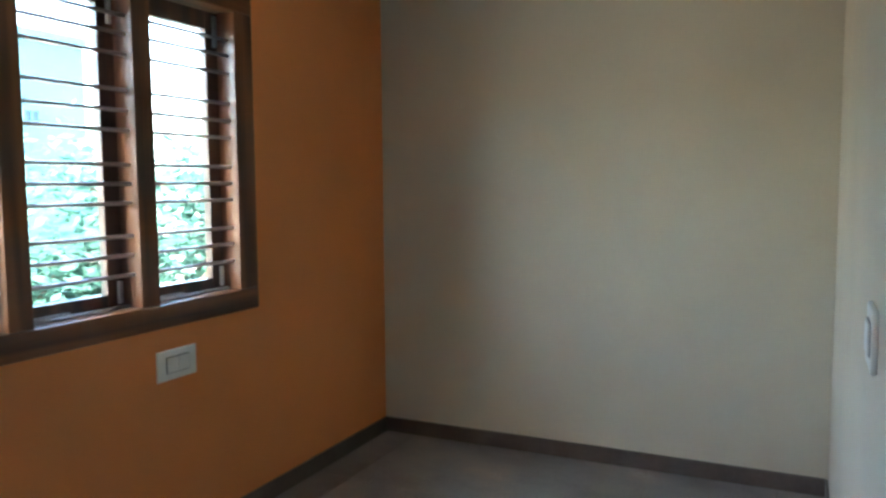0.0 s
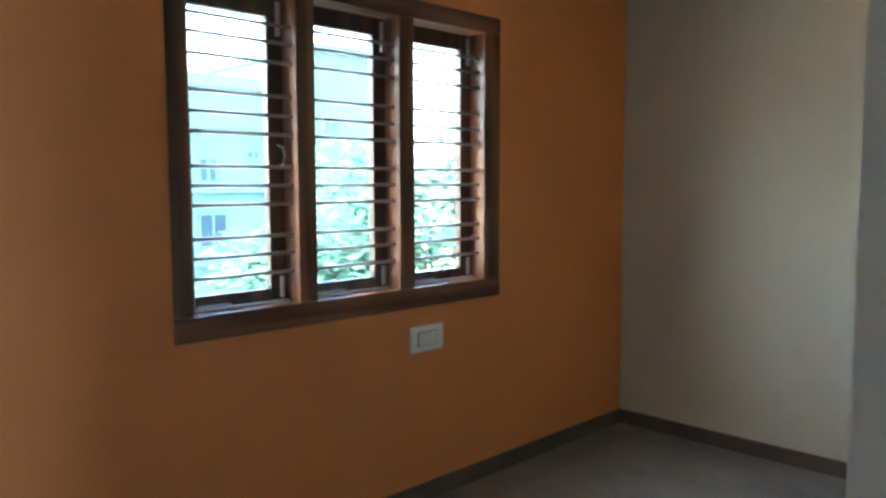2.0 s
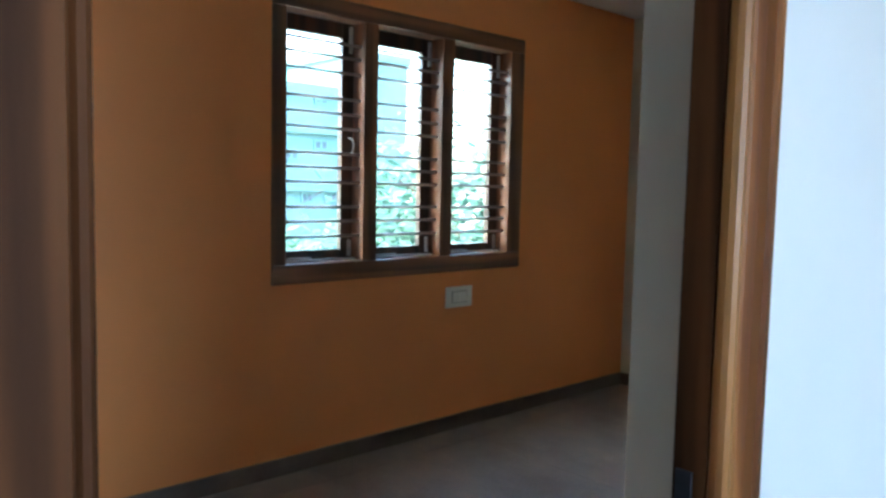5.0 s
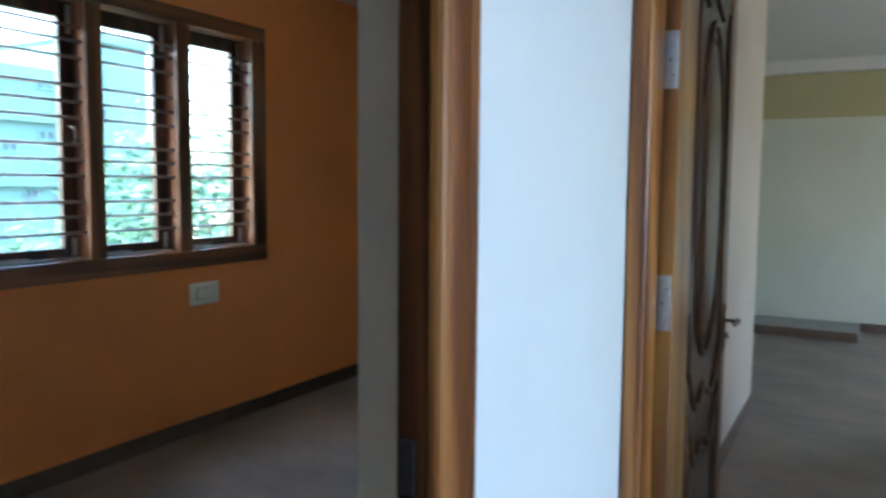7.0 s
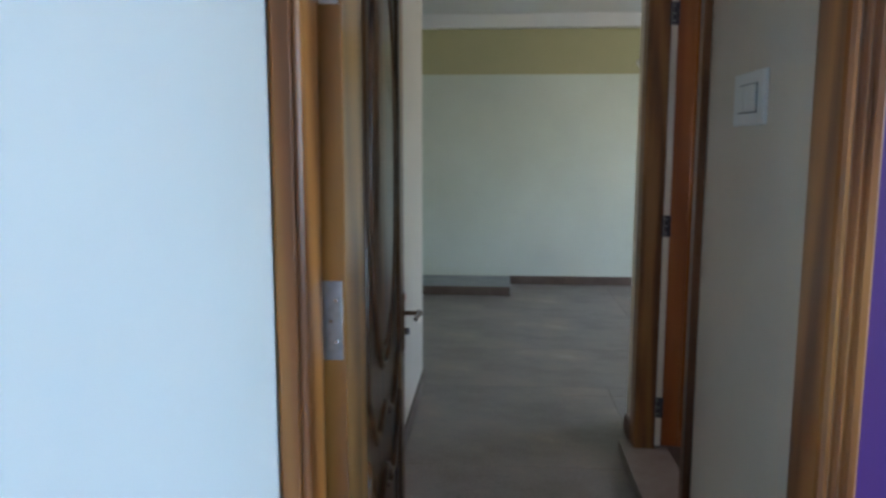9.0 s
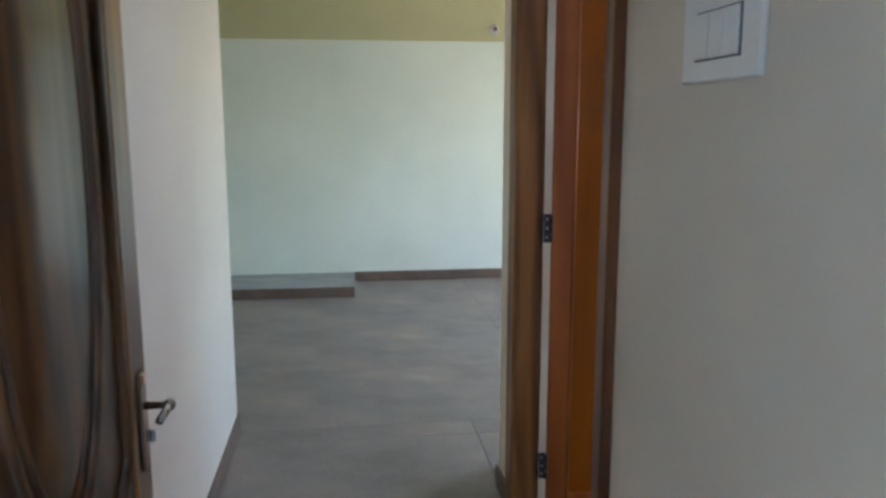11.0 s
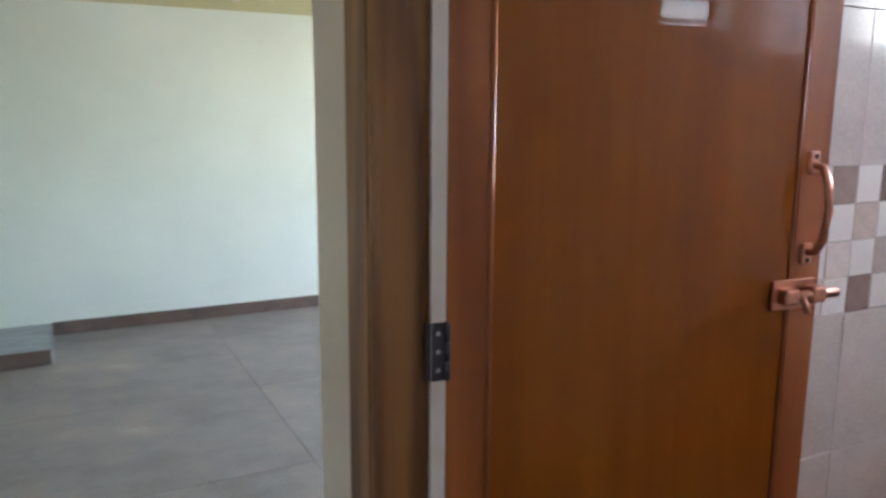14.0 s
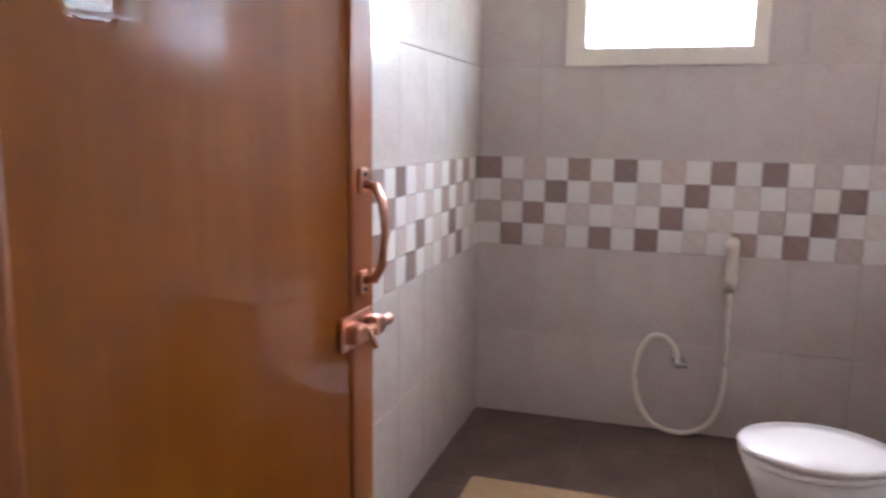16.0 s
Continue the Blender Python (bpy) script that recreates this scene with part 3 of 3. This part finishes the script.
def switch_plate(m, w, h, n_rockers, label):
    s = holder("switch_plate", m, label, "light switch", "", "wall switch plates")
    p = part("plate", boxes((-w / 2, w / 2, -0.012, 0, -h / 2, h / 2), bevel=0.004), PLASTIC, s)
    iw, ih = w * 0.56, h * 0.5
    part("surround", boxes((-iw / 2 - 0.003, iw / 2 + 0.003, -0.0135, -0.011, -ih / 2 - 0.003, ih / 2 + 0.003)), SEAM, s, "thin grey seam")
    for i in range(n_rockers):
        a = -iw / 2 + iw * i / n_rockers
        part("rocker", boxes((a + 0.002, a + iw / n_rockers - 0.002, -0.018, -0.012, -ih / 2, ih / 2), bevel=0.0015), PLASTIC, s)
    return s


switch_plate(pose(XW, 2.388, 0.824, 0, 0, 90), 0.219, 0.128, 2, "white plastic socket plate on the orange wall")
switch_plate(pose(1.53, 2.165, 1.612, 0, 0, -90), 0.255, 0.145, 3, "white plastic three-rocker switch plate on cream wall")
switch_plate(pose(XE, 1.87, 1.235, 0, 0, -90), 0.16, 0.135, 2, "white plastic switch plate on the cream wall")

lamp = holder("bulb_holder", pose(2.30, 8.05, 2.30), "small white bulb holder with dark red socket", "bulb holder")
part("base", lathe(bmesh.new(), [(0.045, 0), (0.045, -0.015), (0.03, -0.025), (0.028, -0.06), (0.024, -0.062)], (0, 0, 0), 16, "y"), PLASTIC, lamp, smooth=True)
part("socket", lathe(bmesh.new(), [(0.02, -0.061), (0.02, -0.068)], (0, 0, 0), 14, "y"), REDDOT, lamp, "dark red socket")

# ---- bathroom things ----
w2 = holder("window_2", label="white framed bathroom window high in the wall", category="window", kind="structure")
for nm, b6 in (("window_sill", (BX - 0.015, 5.19, 2.55, 3.468, 1.80, 1.885)), ("window_frame", (BX - 0.012, 5.19, 2.55, 2.625, 1.885, 2.40)),
               ("window_frame", (BX - 0.012, 5.19, 3.368, 3.468, 1.885, 2.40)), ("window_frame", (BX - 0.012, 5.19, 2.55, 3.468, 2.40, 2.45))):
    part(nm, boxes(b6, bevel=0.004), IVORY, w2)
for i in range(5):
    z = 1.93 + i * 0.10
    bm = boxes((-0.05, 0.05, 2.63, 3.362, -0.0025, 0.0025))
    g = part("louvre_pane", bm, GLASS, w2, "tilted glass louvre")
    g.matrix_world = pose(5.12, 0, z, 0, 60, 0)
    g.visible_shadow = False

w3 = holder("window_3", label="small louvred ventilator window in the tiled wall", category="window", kind="structure")
for b6 in ((3.13, 3.55, 1.62, BY0 + 0.01, 1.82, 1.86), (3.13, 3.55, 1.62, BY0 + 0.01, 2.32, 2.36),
           (3.13, 3.16, 1.62, BY0 + 0.01, 1.86, 2.32), (3.52, 3.55, 1.62, BY0 + 0.01, 1.86, 2.32)):
    part("window_frame", boxes(b6, bevel=0.003), IVORY, w3)
for i in range(5):
    g = part("louvre_pane", boxes((3.163, 3.517, -0.045, 0.045, -0.0025, 0.0025)), GLASS, w3, "tilted glass louvre")
    g.matrix_world = pose(0, 1.67, 1.90 + i * 0.095, 60, 0, 0)
    g.visible_shadow = False
    part("louvre_clip", boxes((3.165, 3.515, 1.70, 1.712, 1.888 + i * 0.095, 1.906 + i * 0.095), bevel=0.002), ZINC, w3, "bare metal louvre rail")


def toilet():
    t = holder("toilet", label="white ceramic toilet with closed lid", category="toilet")
    cx, y1 = 3.90, 2.655

    def egg(s, z, back, sx=1.0):
        pts = []
        for i in range(40):
            q = 2 * math.pi * i / 40
            u = 0.205 * s * sx * math.cos(q)
            v = math.sin(q)
            yy = (0.25 * v if v > 0 else back * v)
            pts.append((cx + u * (1 if v > 0 else 1 - 0.12 * v * v), 2.40 + yy * (s if v > 0 else 1), z))
        return pts

    def loft(rings, close=True):
        bm = bmesh.new()
        rs = [[bm.verts.new(p) for p in r] for r in rings]
        for a, c in zip(rs, rs[1:]):
            for j in range(40):
                bm.faces.new((a[j], a[(j + 1) % 40], c[(j + 1) % 40], c[j]))
        bm.faces.new(rs[0])
        bm.faces.new(rs[-1])
        return bm

    part("bowl", loft([egg(0.60, 0.0, 0.25, 0.9), egg(0.58, 0.10, 0.25, 0.9), egg(0.66, 0.20, 0.26), egg(0.88, 0.32, 0.27), egg(0.97, 0.385, 0.27)]), CERAMIC, t, smooth=True)
    part("seat", loft([egg(0.96, 0.387, 0.25), egg(1.0, 0.392, 0.26), egg(1.0, 0.410, 0.26), egg(0.98, 0.415, 0.25)]), CERAMIC, t, smooth=True)
    part("lid", loft([egg(0.99, 0.419, 0.255), egg(1.02, 0.424, 0.265), egg(1.02, 0.437, 0.265), egg(0.99, 0.445, 0.255), egg(0.6, 0.451, 0.15)]), CERAMIC, t, smooth=True)
    for dx in (-0.08, 0.08):
        part("lid_hinge", boxes((cx + dx - 0.02, cx + dx + 0.02, 2.115, 2.15, 0.40, 0.46), bevel=0.006), PLASTIC, t)
    part("cistern", boxes((cx - 0.20, cx + 0.20, BY0, 2.10, 0.385, 0.74), bevel=0.02), CERAMIC, t)
    part("cistern_lid", boxes((cx - 0.21, cx + 0.21, BY0, 2.11, 0.742, 0.775), bevel=0.01), CERAMIC, t)


toilet()
sp = holder("hand_shower", label="ivory plastic health faucet on looped hose", category="hand shower")
X = BX - 0.004
part("wall_tap", lathe(bmesh.new(), [(0.032, 0), (0.03, -0.012), (0.016, -0.016), (0.016, -0.06), (0.024, -0.062), (0.022, -0.085)], (X, 2.856, 0.375), 16, "x"), CHROME, sp, "chrome angle tap", True)
part("tap_lever", boxes((X - 0.10, X - 0.06, 2.81, 2.87, 0.36, 0.385), bevel=0.006), CHROME, sp)
hose = [(X - 0.06, 2.86, 0.40), (X - 0.06, 2.88, 0.46), (X - 0.05, 2.93, 0.50), (X - 0.035, 2.99, 0.49), (X - 0.03, 3.045, 0.40), (X - 0.03, 3.06, 0.28),
        (X - 0.03, 3.035, 0.15), (X - 0.03, 2.97, 0.05), (X - 0.03, 2.88, 0.012), (X - 0.03, 2.79, 0.015), (X - 0.03, 2.70, 0.07), (X - 0.03, 2.655, 0.17),
        (X - 0.03, 2.64, 0.32), (X - 0.03, 2.64, 0.55), (X - 0.03, 2.64, 0.76)]
fine = []
for i in range(len(hose) - 1):
    p0, p1, p2, p3 = (Vector(hose[max(0, min(len(hose) - 1, i + k))]) for k in (-1, 0, 1, 2))
    for s in (0, 0.2, 0.4, 0.6, 0.8):
        fine.append(0.5 * ((2 * p1) + (p2 - p0) * s + (2 * p0 - 5 * p1 + 4 * p2 - p3) * s * s + (3 * p1 - p0 - 3 * p2 + p3) * s ** 3))
part("hose", tube(bmesh.new(), fine, 0.0125, 8), IVORY, sp, smooth=True)
part("spray_head", tube(bmesh.new(), [(X - 0.03, 2.64, 0.75), (X - 0.03, 2.64, 0.80), (X - 0.03, 2.643, 0.92), (X - 0.05, 2.645, 0.965), (X - 0.08, 2.646, 0.985)], 0.031, 12), IVORY, sp, smooth=True)
part("wall_hook", boxes((X - 0.035, X, 2.615, 2.67, 0.745, 0.775), bevel=0.005), IVORY, sp)
mat_ob = tagged(link("bath_mat", boxes((3.40, 4.175, 2.95, 3.683, 0.0, 0.012), bevel=0.005), MAT), "flat tan bath mat on the dark tiled floor", "bath mat")

# ---- outside ----
wall("ground", [(-400, 400, -400, 400, -3.9, -3.6)], EARTH, "dusty open ground outside")


def apartment_block():
    h = holder("apartment_building", label="pale concrete apartment block with small windows", category="building")
    x0, x1, y0, ym, y1, zb = -32.0, -22.0, -4.0, 15.3, 18.1, -3.6
    part("wall", boxes((x0, x1, y0, ym, zb, 4.6), (x0, x1 + 0.3, ym, y1, zb, 6.1)), FACADE, h)
    part("parapet", boxes((x0 - 0.1, x1 + 0.12, y0 - 0.1, ym - 0.11, 4.6, 5.0)), FACADE, h)
    part("parapet", boxes((x0 - 0.1, x1 + 0.42, ym - 0.1, y1 + 0.1, 6.1, 6.4)), FACADE, h)
    for z in (-1.0, 1.3, 3.3):
        part("chajja", boxes((x1, x1 + 0.25, y0, ym - 0.02, z, z + 0.09)), FACADE, h)
    for y, z, w, hh in ((11.2, -0.45, 1.0, 1.1), (11.25, 1.62, 0.65, 0.8), (12.9, 2.35, 0.55, 0.32), (13.6, 0.9, 0.45, 0.35), (14.6, 0.9, 0.45, 0.35), (9.0, 1.62, 0.9, 0.9),
                        (9.0, -0.45, 1.0, 1.1), (6.5, 1.62, 0.9, 0.9), (6.5, -0.45, 1.0, 1.1), (14.1, 2.75, 0.6, 0.35), (14.1, 4.35, 0.6, 0.2), (15.8, 3.45, 0.6, 0.5), (15.8, 1.6, 0.7, 0.6)):
        xf = x1 + (0.3 if y > ym else 0.0)
        t = 0.06
        wn = part("window", boxes((xf, xf + 0.06, y, y + t, z, z + hh), (xf, xf + 0.06, y + w - t, y + w, z, z + hh),
                                  (xf, xf + 0.06, y + t, y + w - t, z, z + t), (xf, xf + 0.06, y + t, y + w - t, z + hh - t, z + hh),
                                  (xf, xf + 0.06, y + w / 2 - t / 2, y + w / 2 + t / 2, z + t, z + hh - t)), FACADE, h)
        part("pane", boxes((xf + 0.005, xf + 0.02, y + t, y + w - t, z + t, z + hh - t)), DARKGLASS, wn)


apartment_block()


def tree(x, y, top, rad, seed):
    rng = random.Random(seed)
    t = holder("tree", pose(x, y, -3.6), "leafy green tree standing outside the window", "tree", "", "trees outside")
    hgt = top + 3.6
    bm = bmesh.new()
    trunk = [(0.15 * math.sin(i), 0.12 * math.cos(2 * i), hgt * 0.62 * i / 6) for i in range(7)]
    for i in range(6):
        tube(bm, trunk[i:i + 2], 0.20 * (1 - i / 8), 8)
    tips = []
    for k in range(9):
        a = rng.random() * 6.28
        base = Vector(trunk[3 + k % 4])
        tip = base + Vector((math.cos(a) * rad * 0.75, math.sin(a) * rad * 0.75, hgt * (0.12 + 0.22 * rng.random())))
        tube(bm, [base, (base + tip) / 2 + Vector((0, 0, 0.2)), tip], 0.05, 6)
        tips.append(tip)
    part("trunk", bm, BARK, t)
    verts, faces = [], []
    for k in range(2600):
        c = tips[k % 9] + Vector((rng.gauss(0, rad * 0.33), rng.gauss(0, rad * 0.33), rng.gauss(0, rad * 0.28)))
        a, s = rng.random() * 6.28, 0.13 + 0.14 * rng.random()
        d = Vector((math.cos(a), math.sin(a), rng.uniform(-0.6, 0.4))) * s
        e = d.cross(Vector((rng.uniform(-1, 1), rng.uniform(-1, 1), 1))).normalized() * s * 0.45
        i = len(verts)
        verts += [c - d, c + e, c + d, c - e]
        faces.append((i, i + 1, i + 2, i + 3))
    me = bpy.data.meshes.new("crown")
    me.from_pydata([tuple(v) for v in verts], [], faces)
    me.materials.append(LEAF)
    cr = new("crown", me)
    cr.parent = t


tree(-14.0, 13.6, 2.2, 2.3, 1)
tree(-13.0, 17.0, 2.2, 2.6, 2)
tree(-15.0, 10.8, 0.3, 1.8, 3)
tree(-14.5, 7.6, -2.0, 1.6, 5)
tree(-12.0, 21.0, 1.8, 2.6, 4)
for x, y, z, dy, dz in ((-15.0, 10.2, 1.21, 0.36, 0.183), (-15.2, 7.2, 0.03, 0.36, 0.145)):
    tagged(link("overhead_cable", tube(bmesh.new(), [(x, y + dy * i, z + dz * i + 0.004 * i * i) for i in range(-6, 10)], 0.013, 6), BLACKM),
           "thin dark overhead cable outside", "cable", "cables outside")

# ---- tiles, last ----


def box_mesh(name, sx, sy, sz, mat, chamfer=0.0015):
    bm = bmesh.new()
    add_box(bm, 0, sx, 0, sy, -sz, 0)
    top = [f for f in bm.faces if f.normal.z > 0.9]
    bmesh.ops.inset_region(bm, faces=top, thickness=chamfer, depth=chamfer)
    me = bpy.data.meshes.new(name)
    bm.to_mesh(me)
    bm.free()
    me.materials.append(mat)
    return me


cache = {}


def lay(parent, name, mat, m, sx, sy, sz, chamfer=0.0015):
    key = (name, mat.name, round(sx, 3), round(sy, 3))
    if key not in cache:
        cache[key] = box_mesh(name, sx, sy, sz, mat, chamfer)
    ob = new(name, cache[key])
    ob.parent = parent
    ob.matrix_world = m
    return ob


def pave(x0, x1, y0, y1, px, py, ox, oy, mat):
    """Floor slabs on one grid, cut at the walls."""
    i0, i1 = math.floor((x0 - ox) / px), math.ceil((x1 - ox) / px)
    j0, j1 = math.floor((y0 - oy) / py), math.ceil((y1 - oy) / py)
    for i in range(i0, i1):
        for j in range(j0, j1):
            a, c = max(x0, ox + i * px + 0.0015), min(x1, ox + (i + 1) * px - 0.0015)
            d, e = max(y0, oy + j * py + 0.0015), min(y1, oy + (j + 1) * py - 0.0015)
            if c - a > 0.02 and e - d > 0.02:
                lay(floor_ob, "tile", mat, Matrix.Translation((a, d, -0.001)), c - a, e - d, 0.01)


pave(XW, 0.40, -0.98, YN, 2.08, 1.035, 2.0, 5.45, STONE)
pave(0.402, 4.5, -3.0, 1.54, 2.08, 1.035, 2.0, 5.45, STONE)
pave(0.394, 1.53, 1.541, 4.57, 2.08, 1.035, 2.0, 5.45, STONE)
pave(-2.0, 5.2, 4.571, 8.05, 2.08, 1.035, 2.0, 5.45, STONE)
pave(1.532, 5.2, 4.052, 4.57, 2.08, 1.035, 2.0, 5.45, STONE)
pave(1.532, 1.64, 3.872, 4.05, 2.08, 1.035, 2.0, 5.45, STONE)
pave(1.66, BX, BY0, BY1, 0.6, 0.6, 1.70, 3.886, BATHFLOOR)

north, east = bpy.data.objects["wall_bath_north"], bpy.data.objects["wall_bath_east"]
Q = 0.1125
Z0 = 0.905
# face frames: N wall looks to -y, E wall looks to -x
NORTH = lambda u, z: Matrix.Translation((u, BY1, z)) @ pose(0, 0, 0, 90, 0, 0)
EAST = lambda u, z: Matrix.Translation((BX, u, z)) @ pose(0, 0, 0, 90, 0, -90)
# tones of the coloured squares, bottom row first, starting from the corner
EAST_ROWS = ("dmddlbdmd", "mdlldlmdl", "mdmldllbl", "dmbdmddll")
rng = random.Random(12)
for i in range(30):
    for j in range(4):
        coloured = (i + j) % 2 == 1
        u = BX - (i + 1) * Q
        if u > 1.65:
            m_ = TONES[rng.choice("ddbmml")] if coloured else TILE_W
            lay(north, "mosaic_tile", m_, NORTH(u + 0.001, Z0 + j * Q + 0.001), Q - 0.002, Q - 0.002, 0.008, 0.002)
        v = BY1 - i * Q
        if v - Q > BY0:
            m_ = TONES[EAST_ROWS[j][i // 2 % 9]] if coloured else TILE_W
            lay(east, "mosaic_tile", m_, EAST(v - 0.001, Z0 + j * Q + 0.001), Q - 0.002, Q - 0.002, 0.008, 0.002)
rows = [(0.0, 0.4525), (0.4525, 0.905), (1.355, 1.80), (1.80, 2.24), (2.24, 2.78)]
for za, zb in rows:
    for i in range(12):
        u1 = BX - i * 0.30
        u0 = max(1.655, u1 - 0.30)
        if u1 - u0 > 0.02:
            lay(north, "wall_tile", MARBLE, NORTH(u0 + 0.001, za + 0.001), u1 - u0 - 0.002, zb - za - 0.002, 0.008)
        v1 = BY1 - i * 0.30
        v0 = max(BY0, v1 - 0.30)
        if za < 1.79 or za > 2.2:
            pieces = [(v0, v1)]
        else:
            pieces = [(v0, min(v1, 2.55)), (max(v0, 3.468), v1)]
        for p, q in pieces:
            zc = max(za, 2.45) if za > 2.2 and p < 3.468 and q > 2.55 else za
            if q - p > 0.02:
                lay(east, "wall_tile", MARBLE, EAST(q - 0.001, zc + 0.001), q - p - 0.002, zb - zc - 0.002, 0.008)
